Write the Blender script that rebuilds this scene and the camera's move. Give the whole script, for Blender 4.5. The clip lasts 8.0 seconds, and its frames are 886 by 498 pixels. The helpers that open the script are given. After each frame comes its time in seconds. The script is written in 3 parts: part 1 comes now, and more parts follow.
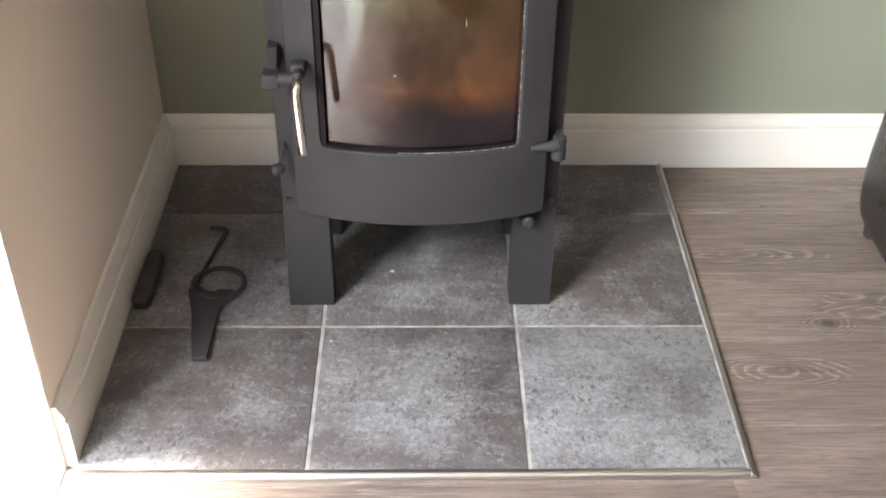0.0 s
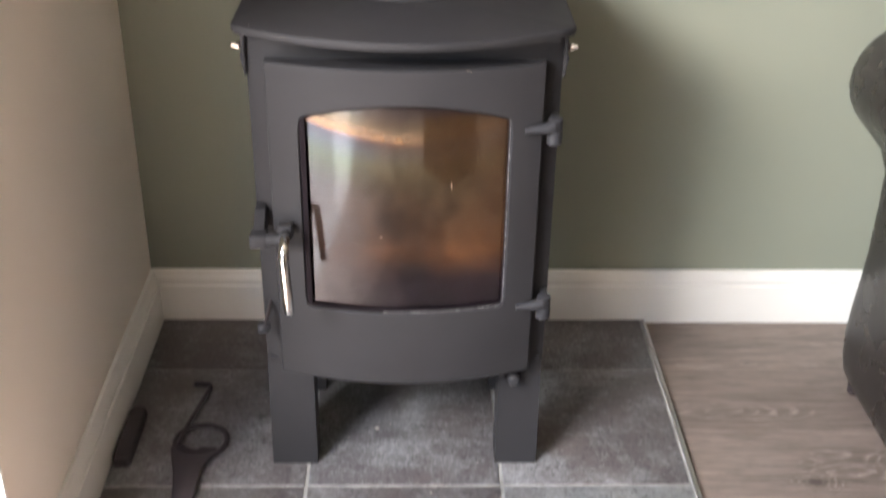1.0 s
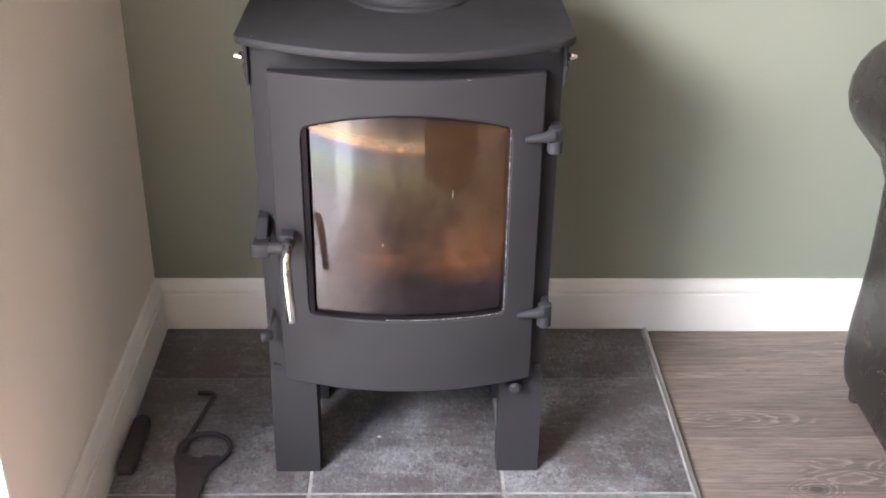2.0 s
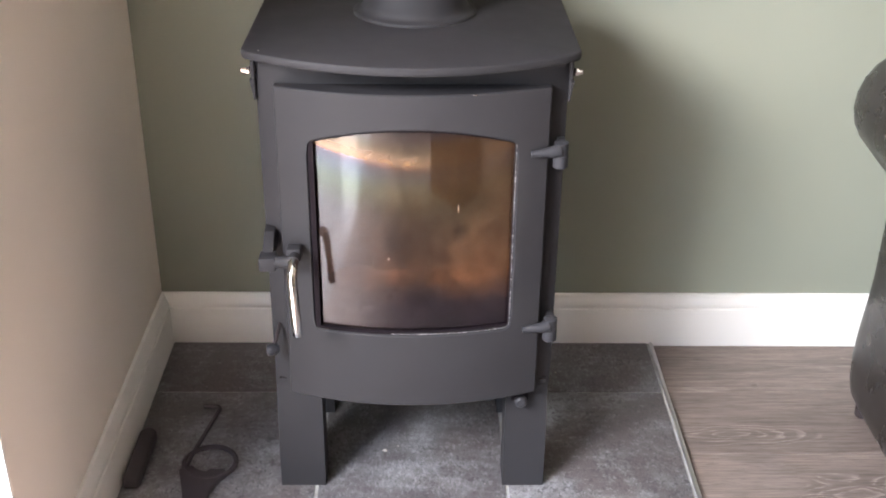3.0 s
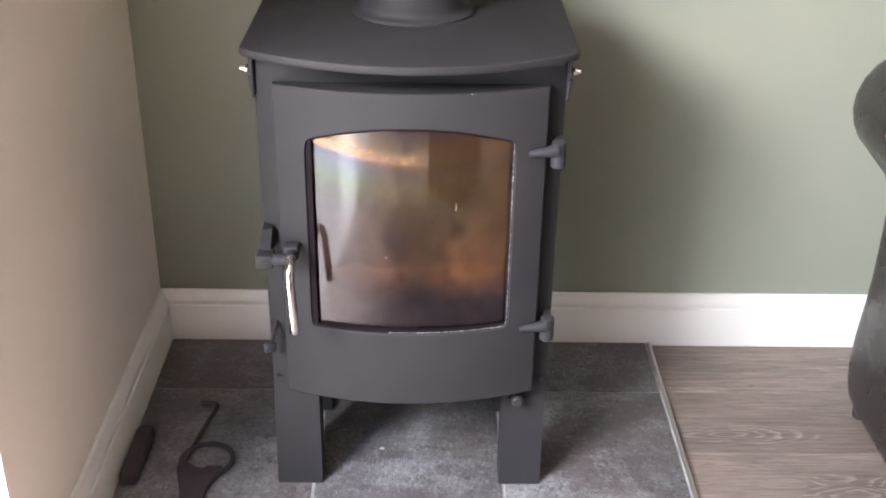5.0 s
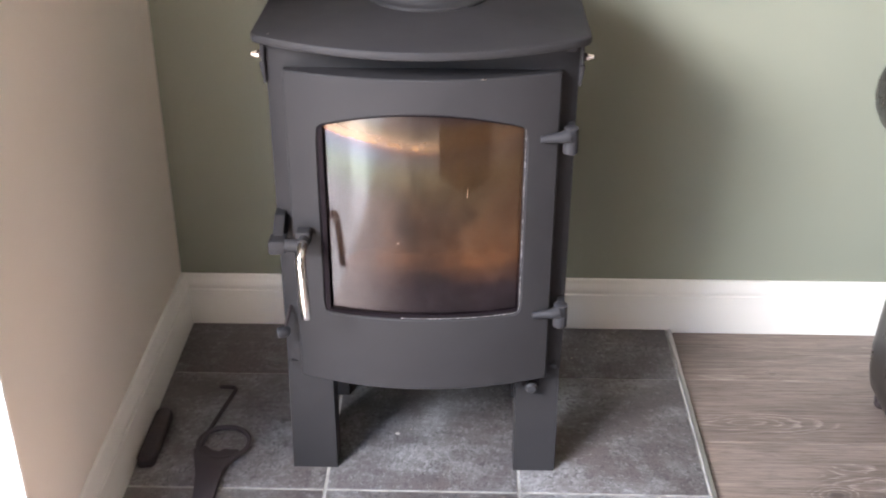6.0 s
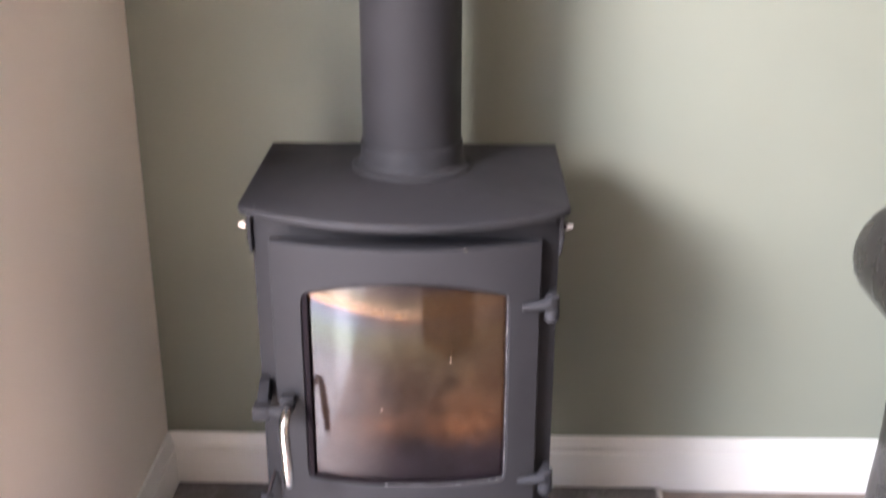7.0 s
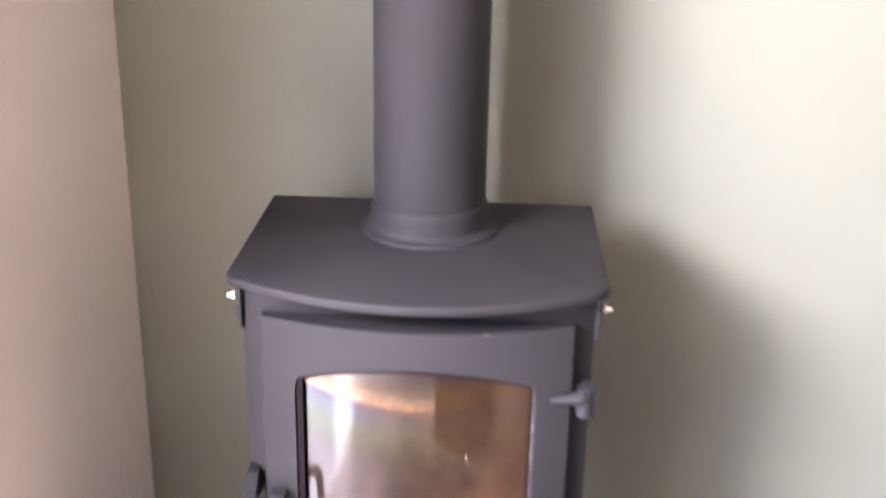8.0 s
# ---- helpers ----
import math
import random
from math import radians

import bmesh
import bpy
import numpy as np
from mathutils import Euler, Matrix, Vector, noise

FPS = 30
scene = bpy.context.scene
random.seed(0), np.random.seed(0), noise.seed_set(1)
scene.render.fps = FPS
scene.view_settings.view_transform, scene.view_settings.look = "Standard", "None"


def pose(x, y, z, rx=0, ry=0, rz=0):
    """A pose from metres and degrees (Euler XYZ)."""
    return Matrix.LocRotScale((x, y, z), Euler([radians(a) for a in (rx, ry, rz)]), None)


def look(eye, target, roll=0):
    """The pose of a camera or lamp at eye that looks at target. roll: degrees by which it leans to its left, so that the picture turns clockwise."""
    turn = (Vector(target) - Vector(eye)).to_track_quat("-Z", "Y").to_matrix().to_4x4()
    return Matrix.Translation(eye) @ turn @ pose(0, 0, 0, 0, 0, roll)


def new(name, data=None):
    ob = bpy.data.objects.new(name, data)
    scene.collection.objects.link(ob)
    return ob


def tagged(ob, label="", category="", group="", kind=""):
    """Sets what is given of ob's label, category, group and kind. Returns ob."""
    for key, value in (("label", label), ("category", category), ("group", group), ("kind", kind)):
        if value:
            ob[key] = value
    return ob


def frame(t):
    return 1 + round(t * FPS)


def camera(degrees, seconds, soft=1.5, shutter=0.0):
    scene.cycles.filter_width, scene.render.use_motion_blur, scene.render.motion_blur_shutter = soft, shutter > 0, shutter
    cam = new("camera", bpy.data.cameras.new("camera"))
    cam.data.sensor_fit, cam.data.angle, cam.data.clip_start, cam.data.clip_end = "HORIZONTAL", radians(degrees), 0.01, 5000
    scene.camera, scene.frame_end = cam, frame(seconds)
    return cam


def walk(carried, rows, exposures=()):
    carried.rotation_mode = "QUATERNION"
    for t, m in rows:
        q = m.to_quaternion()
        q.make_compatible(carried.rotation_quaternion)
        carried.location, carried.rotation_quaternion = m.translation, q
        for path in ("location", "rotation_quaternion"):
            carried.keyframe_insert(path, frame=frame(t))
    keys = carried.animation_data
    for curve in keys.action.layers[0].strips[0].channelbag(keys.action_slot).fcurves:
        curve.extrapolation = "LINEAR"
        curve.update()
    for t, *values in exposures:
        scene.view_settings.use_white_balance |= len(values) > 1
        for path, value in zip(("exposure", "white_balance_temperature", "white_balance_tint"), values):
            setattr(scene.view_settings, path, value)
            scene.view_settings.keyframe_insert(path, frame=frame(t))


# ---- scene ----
cam = camera(43.0, 8.0, soft=1.8, shutter=0.8)
PATH = [
    (0, (0.585, -2.05, 1.26), (0.613, -0.435, 0.082), 0.5),
    (0.5, (0.586, -2.048, 1.264), (0.613, -0.43, 0.088), 0.4),
    (0.7, (0.585, -2.05, 1.262), (0.622, -0.374, 0.15), 0.7),
    (0.8, (0.585, -2.05, 1.27), (0.628, -0.346, 0.219), 0.9),
    (1, (0.585, -2.046, 1.287), (0.639, -0.295, 0.323), 1.0),
    (1.2, (0.59, -2.055, 1.288), (0.644, -0.296, 0.338), 1.0),
    (2.5, (0.589, -2.06, 1.288), (0.629, -0.294, 0.35), 0.6),
    (3, (0.591, -2.063, 1.29), (0.625, -0.289, 0.366), 0.7),
    (3.5, (0.591, -2.062, 1.292), (0.631, -0.283, 0.38), 0.9),
    (4, (0.591, -2.063, 1.293), (0.633, -0.292, 0.364), 0.9),
    (4.5, (0.592, -2.063, 1.291), (0.627, -0.292, 0.364), 1.0),
    (5.8, (0.627, -2.061, 1.296), (0.621, -0.296, 0.355), 0.2),
    (6, (0.638, -2.058, 1.294), (0.601, -0.3, 0.34), 0.2),
    (6.2, (0.649, -2.066, 1.288), (0.589, -0.297, 0.357), 0.3),
    (6.5, (0.662, -2.058, 1.305), (0.597, -0.266, 0.419), -0.2),
    (6.7, (0.667, -2.061, 1.311), (0.61, -0.242, 0.481), -0.4),
    (7, (0.66, -2.054, 1.347), (0.624, -0.196, 0.609), 0.1),
    (7.2, (0.666, -2.037, 1.369), (0.632, -0.171, 0.65), 0.5),
    (7.5, (0.689, -2.0, 1.36), (0.639, -0.117, 0.687), 0.6),
    (7.8, (0.695, -1.917, 1.365), (0.597, -0.059, 0.634), 0.4),
    (8, (0.662, -1.818, 1.345), (0.581, 0.049, 0.632), 1.2),
]
EXPOSURES = [(0, 3.76, 7250, 12), (0.5, 3.76, 7250, 12), (1.0, 3.77, 7100, 14), (2.5, 3.98, 6750, 16), (6.0, 3.99, 6750, 16), (7.0, 4.07, 6650, 22), (8.0, 4.57, 6600, 29)]
walk(cam, [(t, look(e, g, r)) for t, e, g, r in PATH], EXPOSURES)

# ---- light ----
world = bpy.data.worlds.new("overcast")
world.use_nodes = True
scene.world = world
sky = world.node_tree.nodes.new("ShaderNodeTexSky")
sky.sky_type = "NISHITA"
sky.sun_disc = False
sky.sun_elevation, sky.sun_rotation = radians(75), radians(-87)
world.node_tree.links.new(sky.outputs[0], world.node_tree.nodes["Background"].inputs[0])
world.node_tree.nodes["Background"].inputs[1].default_value = 0.1

# Room: left wall face, back wall face, the patio doorway in the left wall
LX, BY = 0.045, -0.017
DOOR_Y0, DOOR_Y1, DOOR_H = -2.7, -0.876, 2.08
ROOM_X, ROOM_Y, ROOM_H = 4.0, -5.4, 2.4

lamp = bpy.data.lights.new("doorway_daylight", "AREA")
lamp.shape, lamp.size, lamp.size_y = "RECTANGLE", 0.95, 1.2
lamp.energy, lamp.color = 24.5, (0.93, 0.98, 1.0)
day = new("doorway_daylight", lamp)
day.matrix_world = look((-1.52, -2.92, 2.42), (1.3, -0.5, 0.4), 90)
sun = bpy.data.lights.new("sun", "SUN")
sun.energy, sun.angle, sun.color = 4.2, radians(11.0), (1.0, 0.97, 0.93)
new("sun", sun).matrix_world = look((-0.25, 0.032, 0.96), (0, 0, 0))


# ---- materials ----
class Mat:
    """A node material under construction."""

    def __init__(self, name, rough=0.5, metal=0.0, color=(0.5, 0.5, 0.5)):
        self.m = bpy.data.materials.new(name)
        self.m.use_nodes = True
        self.t = self.m.node_tree
        self.b = self.t.nodes["Principled BSDF"]
        self.set("Roughness", rough)
        self.set("Metallic", metal)
        self.set("Base Color", (*color, 1))

    def set(self, key, v):
        self.b.inputs[key].default_value = v

    def n(self, kind, **ins):
        node = self.t.nodes.new("ShaderNode" + kind)
        for k, v in ins.items():
            node.inputs[k.replace("_", " ")].default_value = v
        return node

    def link(self, a, b):
        self.t.links.new(a, b)

    def coords(self, scale=(1, 1, 1), space="Object", shift=False):
        c = self.n("TexCoord")
        m = self.n("Mapping")
        m.inputs["Scale"].default_value = scale
        self.link(c.outputs[space], m.inputs["Vector"])
        if shift:
            o = self.n("ObjectInfo")
            v = self.n("VectorMath")
            v.operation = "SCALE"
            v.inputs[0].default_value = (13.7, 7.9, 3.1)
            self.link(o.outputs["Random"], v.inputs["Scale"])
            self.link(v.outputs[0], m.inputs["Location"])
        return m.outputs[0]

    def noise(self, scale, detail=4, rough=0.55, vec=None, dist=0.0):
        n = self.n("TexNoise", Scale=scale, Detail=detail, Roughness=rough, Distortion=dist)
        if vec is not None:
            self.link(vec, n.inputs["Vector"])
        return n.outputs["Fac"]

    def ramp(self, fac, stops, mode="LINEAR"):
        r = self.n("ValToRGB")
        r.color_ramp.interpolation = mode
        e = r.color_ramp.elements
        while len(e) < len(stops):
            e.new(0.5)
        for el, (p, c) in zip(e, stops):
            el.position = p
            el.color = (*c, 1) if isinstance(c, tuple) else (c, c, c, 1)
        self.link(fac, r.inputs[0])
        return r.outputs[0]

    def mix(self, fac, a, b, mode="MIX"):
        m = self.n("Mix")
        m.data_type, m.blend_type = "RGBA", mode
        for sock, v in ((m.inputs[0], fac), (m.inputs[6], a), (m.inputs[7], b)):
            if isinstance(v, (int, float)):
                sock.default_value = v if sock == m.inputs[0] else (v, v, v, 1)
            elif isinstance(v, tuple):
                sock.default_value = (*v, 1)
            else:
                self.link(v, sock)
        return m.outputs[2]

    def math(self, op, a, b=0.0):
        m = self.n("Math")
        m.operation = op
        for i, v in enumerate((a, b)):
            if isinstance(v, (int, float)):
                m.inputs[i].default_value = v
            else:
                self.link(v, m.inputs[i])
        return m.outputs[0]

    def color(self, sock):
        self.link(sock, self.b.inputs["Base Color"])

    def rough(self, sock):
        self.link(sock, self.b.inputs["Roughness"])

    def bump(self, height, strength, dist):
        n = self.n("Bump", Strength=strength, Distance=dist)
        self.link(height, n.inputs["Height"])
        self.link(n.outputs[0], self.b.inputs["Normal"])


def paint(name, color, rough=0.75):
    """Rolled emulsion: a faint stipple and slight unevenness of the coat."""
    m = Mat(name, rough)
    v = m.coords()
    big = m.noise(1.6, 3, 0.5, v)
    m.color(m.mix(m.ramp(big, [(0.3, 0.0), (0.7, 1.0)]), tuple(c * 0.95 for c in color), tuple(c * 1.04 for c in color)))
    m.bump(m.noise(420, 3, 0.6, v), 0.12, 0.001)
    return m.m


def gloss_white():
    m = Mat("white_gloss", 0.3)
    v = m.coords()
    m.color(m.mix(m.noise(6, 4, 0.6, v), (0.74, 0.72, 0.68), (0.82, 0.8, 0.76)))
    m.bump(m.noise(90, 3, 0.6, v), 0.06, 0.001)
    return m.m


def tile_mat():
    """Slate-look ceramic: dark grey-brown, rubbed through with small chalky flecks that gather in clouds, and pitted with dark specks."""
    m = Mat("slate_tile", 0.4)
    v = m.coords(shift=True)
    o = m.n("ObjectInfo")
    blot = m.noise(4.6, 5, 0.6, v, 0.5)
    patch = m.noise(15, 6, 0.65, v, 0.3)
    chalky = m.n("SeparateColor")
    m.link(o.outputs["Color"], chalky.inputs[0])
    along = m.noise(125, 4, 0.62, m.coords((0.9, 1.0, 1), shift=True), 0.4)
    across = m.noise(125, 4, 0.62, m.coords((1.35, 0.7, 1), shift=True), 0.4)
    fleck = m.mix(m.math("GREATER_THAN", o.outputs["Random"], 0.45), across, along)
    rub = m.noise(22, 6, 0.7, m.coords((0.35, 2.4, 1), shift=True))
    speck = m.noise(480, 3, 0.7, v)
    pit = m.noise(110, 4, 0.65, m.coords((1.2, 0.8, 1), shift=True), 0.8)
    clump = m.math("MULTIPLY", m.math("SUBTRACT", m.noise(8.5, 4, 0.6, v, 0.6), 0.5), 0.3)
    cloud = m.math("ADD", m.math("MULTIPLY", m.math("SUBTRACT", blot, 0.5), 0.75), m.math("MULTIPLY", m.math("SUBTRACT", patch, 0.5), 0.55))
    cloud = m.math("ADD", cloud, m.math("ADD", m.math("SUBTRACT", chalky.outputs["Red"], 0.5), m.math("MULTIPLY", m.math("SUBTRACT", rub, 0.5), 0.3)))
    level = m.math("ADD", m.math("ADD", m.math("MULTIPLY", fleck, 0.75), m.math("MULTIPLY", speck, 0.25)), m.math("MULTIPLY", cloud, 0.45))
    base = m.mix(m.ramp(m.noise(3.2, 4, 0.6, v, 0.4), [(0.42, 0.0), (0.58, 1.0)]), (0.084, 0.083, 0.089), (0.094, 0.082, 0.081))
    # brown cast of the doorway's glare put into the base, stronger on left tiles
    base = m.mix(chalky.outputs["Green"], base, (0.108, 0.089, 0.088))
    col = m.mix(m.ramp(m.math("ADD", cloud, 0.5), [(0.38, 0.0), (0.52, 0.45), (0.68, 1.0)]), base, (0.2, 0.203, 0.207))
    col = m.mix(m.ramp(level, [(0.49, 0.0), (0.575, 0.24), (0.67, 0.5)]), col, (0.325, 0.333, 0.345))
    col = m.mix(m.ramp(m.math("SUBTRACT", pit, clump), [(0.34, 0.8), (0.42, 0.28), (0.47, 0.0)]), col, (0.055, 0.05, 0.051))
    m.color(m.mix(1.0, col, m.ramp(speck, [(0.36, (0.78, 0.77, 0.77)), (0.62, (1.16, 1.16, 1.16))]), "MULTIPLY"))
    m.rough(m.ramp(patch, [(0.3, 0.34), (0.7, 0.5)]))
    m.bump(m.math("ADD", m.math("MULTIPLY", fleck, 0.5), m.math("MULTIPLY", pit, 0.5)), 0.18, 0.0012)
    return m.m


def grout_mat():
    m = Mat("grout", 0.85)
    v = m.coords()
    m.color(m.mix(m.ramp(m.noise(25, 4, 0.6, v), [(0.35, 0.0), (0.65, 1.0)]), (0.22, 0.215, 0.205), (0.4, 0.395, 0.38)))
    m.bump(m.noise(500, 3, 0.6, v), 0.3, 0.001)
    return m.m


# Knots of the boards beside the hearth: place, length and width of the rings, darkness of the heart
KNOTS = ((1.178, -0.664, 0.125, 0.052, 0.35), (1.287, -0.545, 0.055, 0.036, 0.95), (1.37, -0.5, 0.11, 0.05, 0.0), (1.17, -0.345, 0.2, 0.035, 0.0), (1.26, -0.18, 0.022, 0.02, 0.6))


def wood_mat():
    """Grey-brown oak laminate: long pores, cathedral figure that swells round knots; each board from another log."""
    m = Mat("oak_laminate", 0.42)
    long = m.coords((1.0, 5.0, 1.0), shift=True)
    hill = m.noise(1.9, 2, 0.45, long, 0.1)
    wander = m.noise(9, 3, 0.55, m.coords((1.0, 3.0, 1.0), shift=True))
    jit = m.math("MULTIPLY", m.math("SUBTRACT", wander, 0.5), 0.5)
    sep = m.n("SeparateXYZ")
    m.link(m.n("NewGeometry").outputs["Position"], sep.inputs[0])
    rings, heart = None, None
    for kx, ky, lx, ly, dark in KNOTS:
        dx = m.math("DIVIDE", m.math("SUBTRACT", sep.outputs["X"], kx), lx)
        dy = m.math("DIVIDE", m.math("SUBTRACT", sep.outputs["Y"], ky), ly)
        d = m.math("ADD", m.math("SQRT", m.math("ADD", m.math("MULTIPLY", dx, dx), m.math("MULTIPLY", dy, dy))), jit)
        near = m.ramp(d, [(0.0, 1.0), (1.0, 0.0)])
        core = m.math("MULTIPLY", m.ramp(d, [(0.1, 1.0), (0.42, 0.0)]), dark)
        rings = near if rings is None else m.math("MAXIMUM", rings, near)
        heart = core if heart is None else m.math("MAXIMUM", heart, core)
    far = m.n("TexVoronoi", Scale=2.3, Randomness=1.0)
    m.link(m.coords((1.0, 2.6, 1.0), shift=True), far.inputs["Vector"])
    swell = m.ramp(far.outputs["Distance"], [(0.0, 1.0), (0.3, 0.0)], "EASE")
    rough_line = m.noise(30, 5, 0.7, m.coords((1.0, 7.0, 1.0), shift=True))
    level = m.math("ADD", m.math("ADD", hill, m.math("MULTIPLY", swell, 0.2)), m.math("ADD", m.math("MULTIPLY", rough_line, 0.05), m.math("MULTIPLY", rings, 0.3)))
    saw = m.math("FRACT", m.math("MULTIPLY", level, 15.0))
    line = m.ramp(saw, [(0.0, 0.0), (0.08, 1.0), (0.3, 0.45), (0.45, 0.0)])
    zone = m.ramp(m.noise(2.2, 3, 0.5, m.coords((1.0, 4.5, 1.0), shift=True)), [(0.52, 0.03), (0.68, 0.6)])
    zone = m.math("MAXIMUM", zone, m.ramp(rings, [(0.0, 0.0), (0.2, 1.0)]))
    streak = m.noise(3.4, 7, 0.68, m.coords((0.8, 11.0, 1.0), shift=True), 0.4)
    pore = m.noise(30, 4, 0.7, m.coords((0.8, 11.0, 1.0), shift=True), 0.2)
    cloud = m.noise(2.6, 5, 0.6, m.coords((1.0, 4.0, 1.0), shift=True), 0.5)
    fibre = m.noise(22, 4, 0.68, m.coords((0.45, 13.0, 1.0), shift=True), 0.1)
    col = m.mix(m.ramp(streak, [(0.3, 0.0), (0.5, 0.55), (0.7, 1.0)]), (0.168, 0.128, 0.109), (0.265, 0.211, 0.181))
    col = m.mix(m.ramp(cloud, [(0.34, 0.5), (0.6, 0.0)]), col, (0.135, 0.104, 0.09))
    col = m.mix(m.math("MULTIPLY", zone, 0.4), col, (0.125, 0.094, 0.08))
    col = m.mix(m.math("MULTIPLY", m.math("MULTIPLY", m.math("MULTIPLY", line, zone), m.ramp(fibre, [(0.38, 0.3), (0.56, 1.0)])), 0.78), col, (0.4, 0.342, 0.3))
    col = m.mix(m.math("MULTIPLY", m.ramp(pore, [(0.37, 1.0), (0.46, 0.0)]), 0.48), col, (0.085, 0.063, 0.053))
    col = m.mix(m.math("MULTIPLY", heart, 0.9), col, (0.07, 0.052, 0.045))
    o = m.n("ObjectInfo")
    col = m.mix(1.0, col, m.ramp(fibre, [(0.37, (0.74, 0.73, 0.72)), (0.6, (1.15, 1.15, 1.15))]), "MULTIPLY")
    m.color(m.mix(1.0, col, m.ramp(o.outputs["Random"], [(0.0, 0.9), (1.0, 1.12)]), "MULTIPLY"))
    m.rough(m.ramp(pore, [(0.3, 0.5), (0.7, 0.38)]))
    m.bump(m.math("ADD", m.math("MULTIPLY", line, 0.25), pore), 0.12, 0.0008)
    return m.m


def stove_mat(name="stove_paint", color=(0.0262, 0.0245, 0.0262), rough=0.68, gloss=0.15):
    """Heat-proof matt paint on steel, a fine dusty grain."""
    m = Mat(name, rough)
    v = m.coords()
    dust = m.noise(9, 4, 0.6, v)
    fine = m.noise(260, 3, 0.6, v)
    m.color(m.mix(m.ramp(dust, [(0.35, 0.0), (0.7, 1.0)]), color, tuple(c * 1.18 for c in color)))
    m.rough(m.ramp(dust, [(0.3, rough - 0.06), (0.7, rough + 0.08)]))
    m.set("Specular IOR Level", gloss)
    m.bump(fine, 0.12, 0.0006)
    return m.m


def metal_mat(name, color, rough):
    m = Mat(name, rough, 1.0, color)
    v = m.coords()
    m.rough(m.ramp(m.noise(40, 4, 0.6, v), [(0.3, rough * 0.92), (0.7, rough * 1.1)]))
    return m.m


def brick_mat():
    """Vermiculite fire brick, baked orange-brown, sooted in clouds."""
    m = Mat("fire_brick", 0.9)
    v = m.coords()
    cloud = m.noise(7, 5, 0.65, v, 0.4)
    grit = m.noise(70, 4, 0.7, m.coords((1, 1, 0.35)))
    col = m.mix(m.ramp(cloud, [(0.35, 0.0), (0.65, 1.0)]), (0.1, 0.06, 0.035), (0.5, 0.27, 0.12))
    col = m.mix(m.ramp(grit, [(0.35, 0.5), (0.6, 0.0)]), col, (0.05, 0.03, 0.02))
    m.color(col)
    m.bump(grit, 0.5, 0.004)
    return m.m


